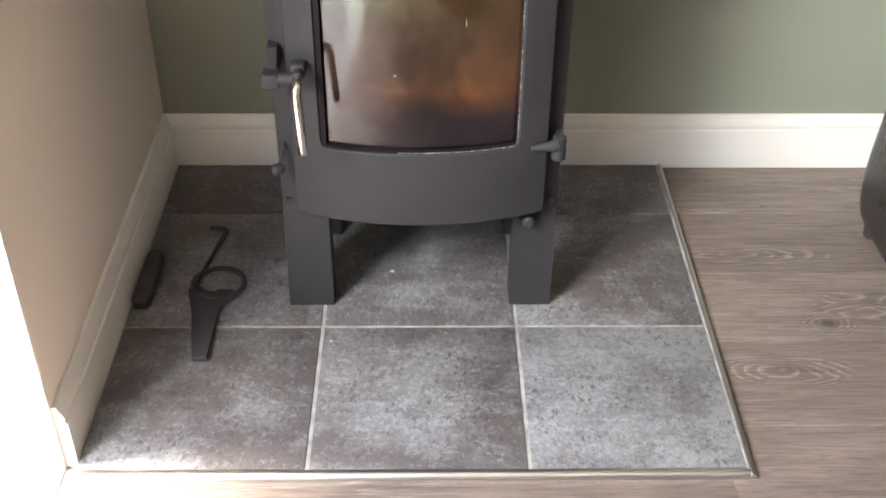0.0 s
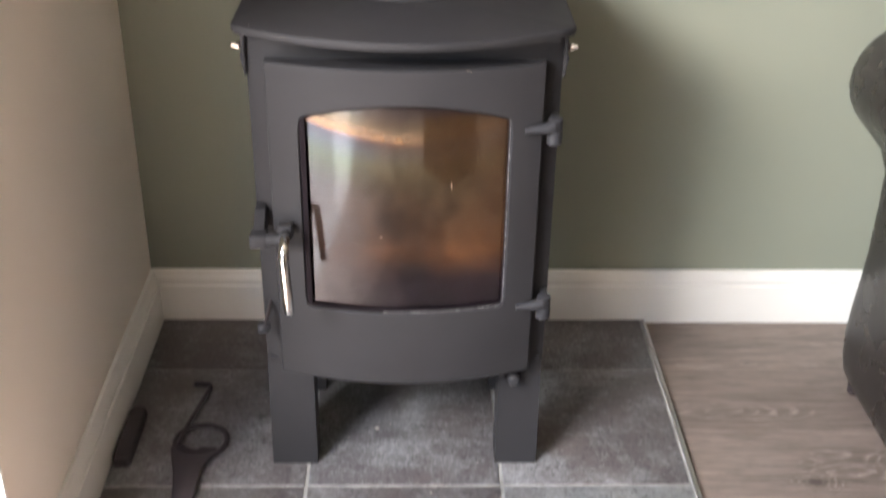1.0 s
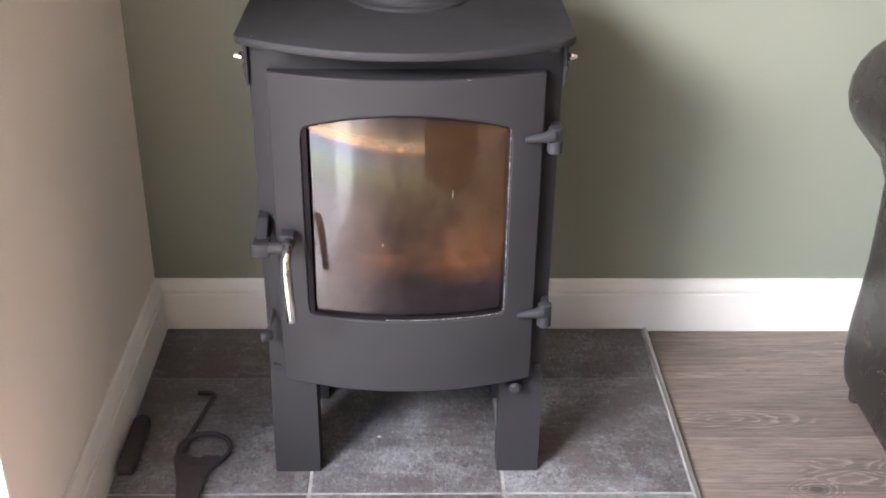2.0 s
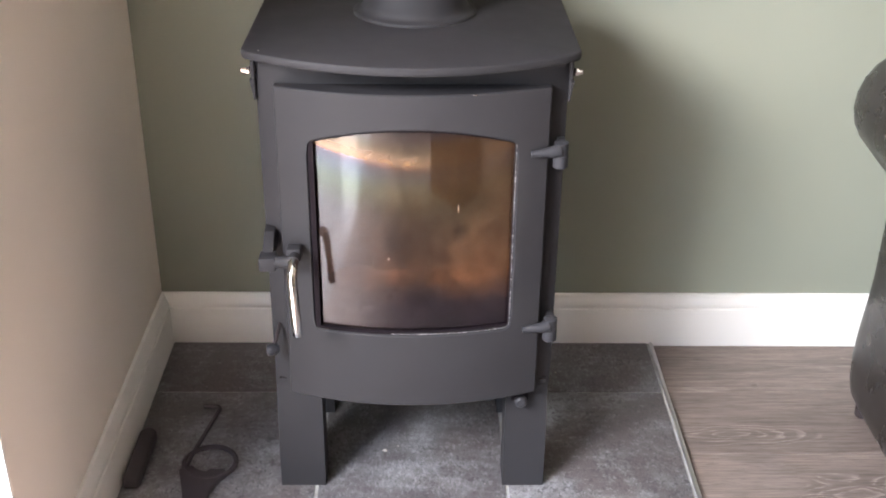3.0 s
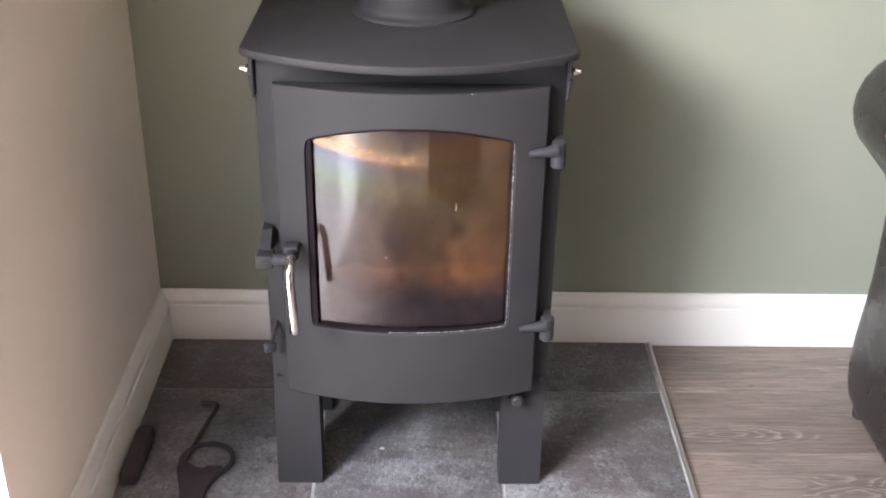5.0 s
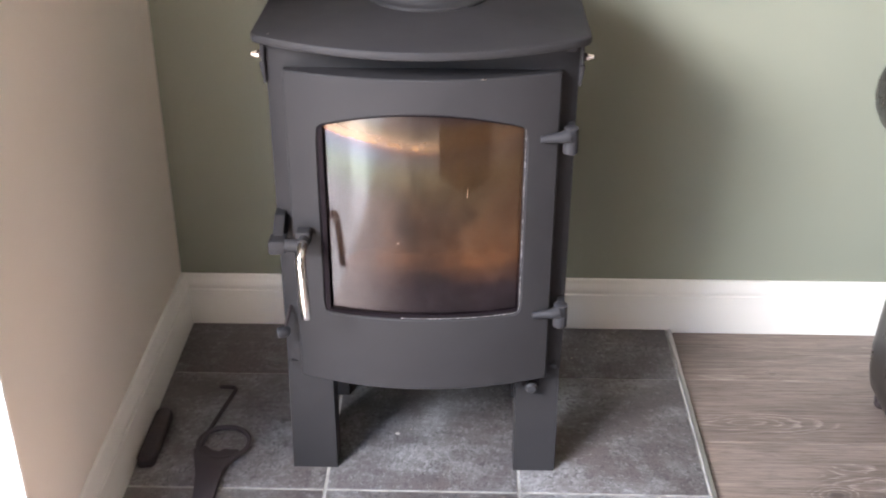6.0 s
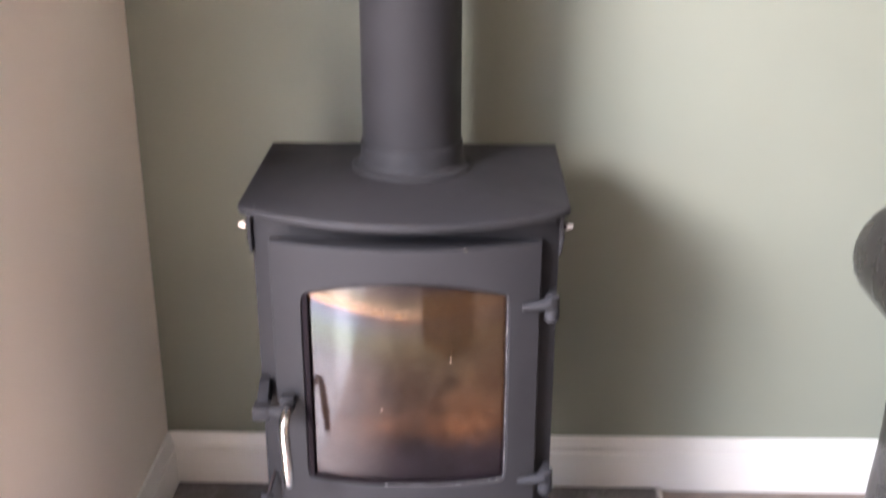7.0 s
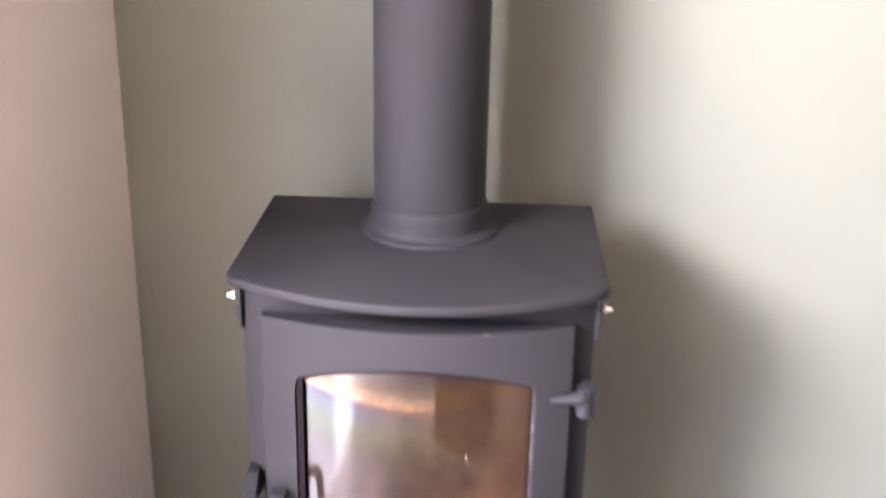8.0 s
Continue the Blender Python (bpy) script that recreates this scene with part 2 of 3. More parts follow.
def glass_mat():
    """Stove glass: clear and reflecting, with a thin baked film of tarry ash, straw-coloured arcs of heat tint near its
    upper edge, and one streaky patch and one upright streak that are reflections put into the material."""
    m = Mat("stove_glass")
    c = m.n("TexCoord")
    sep = m.n("SeparateXYZ")
    m.link(c.outputs["Object"], sep.inputs[0])
    X, Z = sep.outputs["X"], sep.outputs["Z"]
    v = m.coords()
    cloud = m.noise(11, 6, 0.62, v, 0.2)
    fine = m.noise(60, 7, 0.8, m.coords((1, 1, 0.7)))
    wob = m.math("MULTIPLY", m.math("SUBTRACT", cloud, 0.5), 0.02)
    arc = m.math("MULTIPLY", m.math("POWER", m.math("ABSOLUTE", m.math("SUBTRACT", X, 0.585)), 2.0), 1.25)
    band = m.math("SUBTRACT", m.math("ADD", Z, m.math("MULTIPLY", wob, 0.16)), arc)
    # ground tone: grey-brown above, orange-brown below the middle, purple-black at the foot
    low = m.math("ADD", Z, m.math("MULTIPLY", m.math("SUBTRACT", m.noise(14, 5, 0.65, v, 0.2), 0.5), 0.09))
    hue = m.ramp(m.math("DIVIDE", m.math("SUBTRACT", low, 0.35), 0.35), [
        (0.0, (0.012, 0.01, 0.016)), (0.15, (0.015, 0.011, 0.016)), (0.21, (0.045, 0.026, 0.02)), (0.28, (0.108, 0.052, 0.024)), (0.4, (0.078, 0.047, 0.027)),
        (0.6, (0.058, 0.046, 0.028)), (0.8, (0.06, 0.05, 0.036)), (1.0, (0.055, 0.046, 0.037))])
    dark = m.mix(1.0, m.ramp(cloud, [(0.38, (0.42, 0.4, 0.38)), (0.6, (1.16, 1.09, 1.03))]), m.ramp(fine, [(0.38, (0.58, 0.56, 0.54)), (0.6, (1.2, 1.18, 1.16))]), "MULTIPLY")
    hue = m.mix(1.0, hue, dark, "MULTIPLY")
    tint = m.ramp(m.math("DIVIDE", m.math("SUBTRACT", band, 0.575), 0.1), [
        (0.0, (0, 0, 0)), (0.24, (0.014, 0.022, 0.016)), (0.42, (0.016, 0.03, 0.04)), (0.53, (0.022, 0.014, 0.02)), (0.575, (0.15, 0.065, 0.028)), (0.635, (0.27, 0.185, 0.105)), (0.72, (0.19, 0.155, 0.115)), (0.84, (0.04, 0.037, 0.034)), (1.0, (0.0, 0.0, 0.0))])
    fade = m.ramp(X, [(0.44, 1.0), (0.52, 0.62), (0.6, 0.4), (0.66, 0.12)])
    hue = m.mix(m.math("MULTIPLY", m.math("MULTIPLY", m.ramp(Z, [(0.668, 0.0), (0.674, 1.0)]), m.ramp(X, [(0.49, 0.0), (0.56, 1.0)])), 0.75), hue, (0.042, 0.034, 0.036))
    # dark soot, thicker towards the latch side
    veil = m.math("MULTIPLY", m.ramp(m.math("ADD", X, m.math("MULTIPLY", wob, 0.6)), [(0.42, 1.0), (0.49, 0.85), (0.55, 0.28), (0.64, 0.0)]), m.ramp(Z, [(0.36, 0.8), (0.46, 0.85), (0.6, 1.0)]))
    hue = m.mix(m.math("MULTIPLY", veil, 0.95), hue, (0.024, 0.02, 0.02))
    hue = m.mix(1.0, hue, m.mix(1.0, tint, fade, "MULTIPLY"), "ADD")
    # warm brown rim along the hinge side
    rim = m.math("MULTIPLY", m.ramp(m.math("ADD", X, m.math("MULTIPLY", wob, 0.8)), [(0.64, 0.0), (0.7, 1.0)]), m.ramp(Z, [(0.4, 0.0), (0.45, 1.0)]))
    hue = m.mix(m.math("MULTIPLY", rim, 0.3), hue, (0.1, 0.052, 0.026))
    # the streaky patch, a dark reflection painted into the film: one straight side, a pointed foot
    foot = m.math("ADD", m.math("MULTIPLY", m.math("ABSOLUTE", m.math("SUBTRACT", X, 0.642)), 0.72), 0.560)
    streak = m.noise(150, 5, 0.72, m.coords((2.1, 1.0, 0.4)), 0.15)
    inside = m.math("MULTIPLY", m.math("GREATER_THAN", X, 0.6005), m.ramp(m.math("ADD", X, m.math("MULTIPLY", wob, 0.2)), [(0.672, 1.0), (0.684, 0.0)]))
    inside = m.math("MULTIPLY", inside, m.ramp(m.math("SUBTRACT", Z, m.math("ADD", foot, m.math("MULTIPLY", m.math("SUBTRACT", streak, 0.5), 0.02))), [(0.0, 0.0), (0.006, 1.0)]))
    patch_hue = m.ramp(streak, [(0.34, (0.018, 0.01, 0.006)), (0.5, (0.036, 0.021, 0.01)), (0.62, (0.066, 0.039, 0.018)), (0.74, (0.125, 0.076, 0.035))])
    patch_hue = m.mix(m.ramp(Z, [(0.672, 0.0), (0.682, 0.85)]), patch_hue, (0.022, 0.016, 0.018))
    hue = m.mix(m.math("MULTIPLY", inside, 0.9), hue, patch_hue)
    hue = m.mix(1.0, hue, (0.96, 0.8, 0.71), "MULTIPLY")
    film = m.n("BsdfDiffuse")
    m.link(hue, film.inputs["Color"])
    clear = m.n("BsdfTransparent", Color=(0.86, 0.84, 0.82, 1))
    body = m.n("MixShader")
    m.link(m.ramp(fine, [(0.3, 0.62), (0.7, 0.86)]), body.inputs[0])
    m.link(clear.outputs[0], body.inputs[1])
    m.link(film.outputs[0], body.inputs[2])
    gloss = m.n("BsdfGlossy", Roughness=0.075)
    sheen = m.ramp(m.math("DIVIDE", m.math("SUBTRACT", band, 0.545), 0.15), [
        (0.0, (0.86, 0.9, 1.0)), (0.3, (0.8, 1.0, 0.86)), (0.45, (0.7, 0.85, 1.0)), (0.58, (0.6, 0.72, 1.0)), (0.66, (1.0, 0.7, 0.5)), (0.76, (1.0, 0.9, 0.72)), (0.86, (0.86, 0.9, 0.95))])
    m.link(sheen, gloss.inputs["Color"])
    fres = m.n("Fresnel", IOR=1.54)
    # one upright streak of stronger gloss: the doorway's bright reflection, put in by hand
    bright_streak = m.math("MULTIPLY", m.ramp(m.math("ADD", X, m.math("MULTIPLY", wob, 0.15)), [(0.466, 0.0), (0.472, 1.0), (0.491, 1.0), (0.4945, 0.0)]), m.ramp(Z, [(0.47, 0.0), (0.62, 1.0)]))
    gain = m.math("ADD", m.math("SUBTRACT", 1.0, m.math("MULTIPLY", inside, 0.4)), m.math("MULTIPLY", bright_streak, 0.85))
    top = m.n("MixShader")
    m.link(m.math("MULTIPLY", fres.outputs[0], gain), top.inputs[0])
    m.link(body.outputs[0], top.inputs[1])
    m.link(gloss.outputs[0], top.inputs[2])
    m.link(top.outputs[0], m.t.nodes["Material Output"].inputs["Surface"])
    return m.m


def leather_mat():
    m = Mat("leather", 0.3)
    v = m.coords()
    n = m.n("TexVoronoi", Scale=420)
    m.link(v, n.inputs["Vector"])
    m.color(m.mix(m.noise(5, 4, 0.6, v), (0.014, 0.011, 0.01), (0.024, 0.02, 0.018)))
    m.rough(m.ramp(m.noise(12, 4, 0.6, v), [(0.3, 0.22), (0.7, 0.36)]))
    m.bump(n.outputs["Distance"], 0.03, 0.0005)
    return m.m


def rope_mat():
    m = Mat("rope_seal", 0.8)
    v = m.coords()
    m.color(m.mix(m.ramp(m.noise(300, 3, 0.7, v), [(0.5, 0.0), (0.58, 1.0)]), (0.05, 0.046, 0.048), (0.3, 0.285, 0.285)))
    m.bump(m.noise(300, 2, 0.6, v), 0.5, 0.001)
    return m.m


GREEN = paint("sage_emulsion", (0.248, 0.26, 0.207))
BEIGE = paint("taupe_emulsion", (0.88, 0.805, 0.72))
CEIL = paint("ceiling_white", (0.82, 0.77, 0.71))
CREAM = paint("cream_emulsion", (0.7, 0.54, 0.41))
WHITE = gloss_white()
TILE, GROUT, WOOD = tile_mat(), grout_mat(), wood_mat()
TRIM = metal_mat("brushed_aluminium", (0.6, 0.59, 0.58), 0.33)
STOVE = stove_mat(rough=0.62, gloss=0.18)
IRON = stove_mat("black_iron", (0.034, 0.026, 0.026), 0.55)
# black iron made paler: the haze of doorway glare put into its colour
HAZED = stove_mat("hazed_iron", (0.052, 0.043, 0.046), 0.6)
DARK = stove_mat("dark_seal", (0.011, 0.008, 0.0095), 0.8, 0.05)
CAST = stove_mat("grey_cast", (0.03, 0.029, 0.032), 0.45)
CHROME = metal_mat("polished_steel", (0.75, 0.74, 0.72), 0.12)
BRICK, GLASS, LEATHER, ROPE = brick_mat(), glass_mat(), leather_mat(), rope_mat()
ASH = paint("ash", (0.12, 0.11, 0.1), 0.95)
CRUMB = paint("mortar_crumb", (0.36, 0.33, 0.3), 0.9)


# ---- building helpers ----
def mesh_of(bm, name, material, smooth=None):
    bm.normal_update()
    me = bpy.data.meshes.new(name)
    if smooth is not None:
        for f in bm.faces:
            f.smooth = True
        for e in bm.edges:
            e.smooth = len(e.link_faces) == 2 and e.calc_face_angle(0) < radians(smooth)
    bm.to_mesh(me)
    bm.free()
    me.materials.append(material)
    return me


def part(name, bm, material, parent=None, label="", smooth=40):
    ob = new(name, mesh_of(bm, name, material, smooth))
    if parent is not None:
        ob.parent = parent
    return tagged(ob, label)


def thing(name, at, label, category, group=""):
    ob = new(name)
    ob.empty_display_size = 0.05
    ob.location = at
    return tagged(ob, label, category, group)


def settle(ob):
    """Keep parts, built in world metres, in place under their Empty."""
    for child in ob.children:
        child.matrix_parent_inverse = Matrix.Translation(ob.location).inverted()


def box(bm, x0, x1, y0, y1, z0, z1, bevel=0.0, seg=2):
    made = bmesh.ops.create_cube(bm, size=1)["verts"]
    for v in made:
        v.co = Vector(((x0 + x1) / 2 + v.co.x * (x1 - x0), (y0 + y1) / 2 + v.co.y * (y1 - y0), (z0 + z1) / 2 + v.co.z * (z1 - z0)))
    if bevel:
        edges = list({e for v in made for e in v.link_edges})
        bmesh.ops.bevel(bm, geom=edges, offset=bevel, segments=seg, profile=0.5, affect="EDGES", clamp_overlap=True)
    return bm


def tube(bm, pts, radii, seg=16, cap=True):
    """A round bar along pts."""
    pts = [Vector(p) for p in pts]
    if not isinstance(radii, (list, tuple)):
        radii = [radii] * len(pts)
    rings, up = [], None
    for i, p in enumerate(pts):
        d = (pts[min(i + 1, len(pts) - 1)] - pts[max(i - 1, 0)]).normalized()
        if up is None:
            up = d.orthogonal().normalized()
        up = (up - d * up.dot(d)).normalized()
        side = d.cross(up)
        rings.append([bm.verts.new(p + (up * math.cos(a) + side * math.sin(a)) * radii[i]) for a in (2 * math.pi * k / seg for k in range(seg))])
    for a, b in zip(rings, rings[1:]):
        for k in range(seg):
            bm.faces.new((a[k], a[(k + 1) % seg], b[(k + 1) % seg], b[k]))
    if cap:
        bm.faces.new(rings[0][::-1])
        bm.faces.new(rings[-1])
    return bm


def lathe(bm, profile, cx, cy, seg=64):
    """profile: (radius, z) from top to bottom."""
    rings = [[bm.verts.new((cx + r * math.cos(2 * math.pi * k / seg), cy + r * math.sin(2 * math.pi * k / seg), z)) for k in range(seg)] for r, z in profile]
    for a, b in zip(rings, rings[1:]):
        for k in range(seg):
            bm.faces.new((a[k], b[k], b[(k + 1) % seg], a[(k + 1) % seg]))
    return bm


def extrude_profile(bm, outline, p0, p1, u, w):
    """A closed outline of (a, b) pairs, along u and w, drawn from p0 to p1, with closed ends."""
    p0, p1, u, w = Vector(p0), Vector(p1), Vector(u), Vector(w)
    a = [bm.verts.new(p0 + u * i + w * j) for i, j in outline]
    b = [bm.verts.new(p1 + u * i + w * j) for i, j in outline]
    n = len(outline)
    for k in range(n):
        bm.faces.new((a[k], a[(k + 1) % n], b[(k + 1) % n], b[k]))
    bm.faces.new(a[::-1])
    bm.faces.new(b)
    bmesh.ops.recalc_face_normals(bm, faces=bm.faces)
    return bm


def slab(bm, outline, z0, z1, bevel=0.0, seg=2):
    """A flat plate with a plan outline of (x, y) pairs."""
    lo = [bm.verts.new((x, y, z0)) for x, y in outline]
    hi = [bm.verts.new((x, y, z1)) for x, y in outline]
    n = len(outline)
    sides = [bm.faces.new((lo[k], lo[(k + 1) % n], hi[(k + 1) % n], hi[k])) for k in range(n)]
    top, bot = bm.faces.new(hi), bm.faces.new(lo[::-1])
    bmesh.ops.recalc_face_normals(bm, faces=bm.faces)
    if bevel:
        bmesh.ops.bevel(bm, geom=list(top.edges) + list(bot.edges), offset=bevel, segments=seg, profile=0.5, affect="EDGES", clamp_overlap=True)
    return bm


def structure(name, bm, material, label, smooth=40):
    return tagged(part(name, bm, material, None, label, smooth), kind="structure")


# ---- room shell ----
T = 0.3
structure("wall_back", box(bmesh.new(), LX - T, ROOM_X + T, BY, BY + T, -0.1, ROOM_H), GREEN, "sage green painted plaster wall behind the stove")
structure("wall_left", box(bmesh.new(), LX - T, LX, DOOR_Y1, BY, -0.1, ROOM_H), BEIGE, "taupe painted wall stub between corner and doorway")
structure("wall_left_far", box(bmesh.new(), LX - T, LX, ROOM_Y, DOOR_Y0, -0.1, ROOM_H), BEIGE, "taupe painted wall past the doorway")
structure("wall_left_lintel", box(bmesh.new(), LX - T, LX, DOOR_Y0, DOOR_Y1, DOOR_H, ROOM_H), BEIGE, "taupe painted wall over the doorway")
structure("wall_right", box(bmesh.new(), ROOM_X, ROOM_X + T, ROOM_Y, BY, -0.1, ROOM_H), CREAM, "plain cream painted wall")
structure("wall_front", box(bmesh.new(), LX - T, ROOM_X + T, ROOM_Y - T, ROOM_Y, -0.1, ROOM_H), CREAM, "plain cream painted wall")
structure("ceiling", box(bmesh.new(), LX - T, ROOM_X + T, ROOM_Y - T, BY + T, ROOM_H, ROOM_H + 0.1), CEIL, "white painted ceiling")
# White lining of the doorway's jamb and sill, a shade proud of the plaster's end
structure("door_jamb", box(bmesh.new(), LX - T, LX, DOOR_Y1 - 0.006, DOOR_Y1, 0.0, DOOR_H, 0.001, 1), WHITE, "white painted jamb of the patio doorway")
ground = structure("ground", box(bmesh.new(), -400, 400, -400, 400, -0.2, -0.12), paint("patio_stone", (0.34, 0.335, 0.33), 0.9), "pale stone patio ground outside the doorway")
structure("door_sill", box(bmesh.new(), LX - T, LX - 0.001, DOOR_Y0, DOOR_Y1, -0.1, 0.001), paint("sill_stone", (0.3, 0.29, 0.28), 0.7), "pale grey stone sill of the patio doorway")

SK_H = 0.1205
SKIRT = [(0, 0), (0.018, 0), (0.018, 0.086), (0.0172, 0.0885), (0.0145, 0.0895), (0.0135, 0.0912), (0.0142, 0.0932), (0.0152, 0.0956), (0.015, 0.1004), (0.0128, 0.106), (0.0095, 0.111), (0.0078, 0.1142), (0.0072, 0.1174), (0.006, 0.1197), (0.004, SK_H), (0, SK_H)]


def skirting(name, p0, p1, out, label):
    return structure(name, extrude_profile(bmesh.new(), SKIRT, p0, p1, out, (0, 0, 1)), WHITE, label, 50)


skirting("baseboard_back", (LX + 0.002, BY, 0.0018), (ROOM_X, BY, 0.0018), (0, -1, 0), "white gloss moulded skirting board on the green wall")
skirting("baseboard_left", (LX, DOOR_Y1 + 0.001, 0.0012), (LX, BY, 0.0012), (1, 0, 0), "white gloss moulded skirting board, cut square at the doorway")

# ---- wood stove ----
CX, BX0, BX1 = 0.5735, 0.345, 0.802     # middle and sides of the body
FY, KY = -0.503, -0.232                  # front frame, back
HZ = 0.010                               # top of the hearth
DX0, DX1, DZ0, DZ1 = 0.372, 0.777, 0.217, 0.7485
WX0, WX1, WZ0 = 0.4195, 0.7285, 0.351


def bow(x):
    """Front face of the bowed door."""
    return -0.517 - 0.040 * (1 - ((x - CX + 0.002) / 0.2015) ** 2)


def win_top(x):
    return 0.669 + 0.026 * (1 - ((x - (WX0 + WX1) / 2) / 0.152) ** 2)


stove = thing("wood_stove", (CX, -0.37, HZ), "matt dark grey steel wood-burning stove with bowed glass door", "stove")

b = bmesh.new()
box(b, BX0, BX0 + 0.006, FY + 0.0235, KY, 0.215, 0.786)
part("side_panel", b, STOVE, stove)
b = bmesh.new()
box(b, BX1 - 0.006, BX1, FY + 0.0235, KY, 0.215, 0.786)
part("side_panel", b, STOVE, stove)
part("back_panel", box(bmesh.new(), BX0 + 0.006, BX1 - 0.006, KY - 0.006, KY, 0.215, 0.786), STOVE, stove)
part("bottom_panel", box(bmesh.new(), BX0 + 0.006, BX1 - 0.006, FY + 0.0065, KY - 0.0065, 0.222, 0.230), STOVE, stove)
part("inner_top", box(bmesh.new(), BX0 + 0.006, BX1 - 0.006, FY + 0.0065, KY - 0.0065, 0.772, 0.7855), STOVE, stove)
# Front frame: a plate with the fire opening cut through it
b = bmesh.new()
for x0, x1, z0, z1 in ((0.405, 0.74, 0.215, 0.30), (0.405, 0.74, 0.715, 0.786)):
    box(b, x0, x1, FY, FY + 0.006, z0, z1)
# its uprights are bent back towards the flanks
slab(b, [(BX1 + 0.001, FY + 0.018), (BX1 + 0.001, FY + 0.0232), (0.768, FY + 0.006), (0.74, FY + 0.006), (0.74, FY), (0.770, FY)], 0.215, 0.786)
slab(b, [(BX0 - 0.001, FY + 0.0232), (BX0 - 0.001, FY + 0.018), (0.377, FY), (0.405, FY), (0.405, FY + 0.006), (0.379, FY + 0.006)], 0.215, 0.786)
bmesh.ops.remove_doubles(b, verts=b.verts, dist=0.0001)
part("front_frame", b, STOVE, stove)

legs = ((BX0 - 0.001, 0.421, FY, FY + 0.055), (0.7295, BX1 - 0.001, FY, FY + 0.055), (BX0 - 0.001, 0.421, KY - 0.055, KY), (0.732, BX1 + 0.001, KY - 0.055, KY))
for x0, x1, y0, y1 in legs:
    b = box(bmesh.new(), x0, x1, y0, y1, HZ, 0.215)
    if y0 == FY:
        # the outer edge of the front leans back towards the top, to meet the bent upright
        bmesh.ops.subdivide_edges(b, edges=list(b.edges), cuts=7, use_grid_fill=True)
        for v in b.verts:
            u = (v.co.x - x0) / (x1 - x0)
            u = u if x0 > 0.6 else 1 - u
            v.co.y += 0.018 * u * ((v.co.z - HZ) / (0.215 - HZ)) ** 2 * (y1 - v.co.y) / (y1 - y0)
    part("leg", b, STOVE, stove)

# Top plate: straight back and sides, bowed front
PX0, PX1, PY0, PYF = 0.3275, 0.8175, -0.178, -0.512
out = [(PX1, PY0), (PX0, PY0), (PX0, PYF + 0.012), (PX0 + 0.003, PYF + 0.004)]
for k in range(25):
    u = -1 + 2 * k / 24
    out.append(((PX0 + PX1) / 2 + u * (PX1 - PX0 - 0.016) / 2, PYF - 0.003 - 0.073 * (1 - u * u)))
out += [(PX1 - 0.003, PYF + 0.004), (PX1, PYF + 0.012)]
part("top_plate", slab(bmesh.new(), out, 0.786, 0.799, 0.003), STOVE, stove, smooth=50)

# Flue: flanged spigot and pipe
FX, FYC = 0.5755, -0.300
spigot = [(0.0795, 0.8425), (0.0815, 0.8420), (0.0825, 0.8400), (0.0825, 0.818), (0.0835, 0.811), (0.0865, 0.8065), (0.092, 0.8045), (0.0965, 0.8035), (0.0975, 0.802), (0.0975, 0.7985)]
part("flue_collar", lathe(bmesh.new(), spigot, FX, FYC), STOVE, stove, smooth=50)
b = bmesh.new()
pipe = [(0.0795, 0.81), (0.0795, 1.16), (0.0815, 1.163), (0.0815, 1.19), (0.0795, 1.193), (0.0795, ROOM_H)]
lathe(b, pipe[::-1], FX, FYC)
pipe_ob = part("flue_pipe", b, STOVE, stove, smooth=50)
for x0, x1 in ((0.534, 0.546), (0.552, 0.556)):
    b = bmesh.new()
    tube(b, [(x, FYC - math.sqrt(0.0796 ** 2 - (x - FX) ** 2), 1.139 + 0.0006 * k) for k, x in enumerate(np.linspace(x0, x1, 5))], [0.0003, 0.0009, 0.001, 0.0009, 0.0003], 6)
    part("scratch", b, CHROME, pipe_ob, "bright scratch in the paint")


# Bowed door with an arched window
def door_columns(n_side, n_mid, r):
    xs = [DX0 + (WX0 - DX0) * k / n_side for k in range(n_side + 1)]
    for a in range(1, 6):
        xs.append(WX0 + r * (1 - math.cos(math.pi / 2 * a / 5)))
    xs += [WX0 + r + (WX1 - WX0 - 2 * r) * k / n_mid for k in range(1, n_mid + 1)]
    for a in range(4, -1, -1):
        xs.append(WX1 - r * (1 - math.cos(math.pi / 2 * a / 5)))
    xs += [WX1 + (DX1 - WX1) * k / n_side for k in range(1, n_side + 1)]
    return xs


def corner_lift(x, r):
    """How far the rounded corner of the window takes its edge in at x."""
    d = min(x - WX0, WX1 - x)
    return 0.0 if d >= r else r - math.sqrt(max(0.0, r * r - (r - d) ** 2))


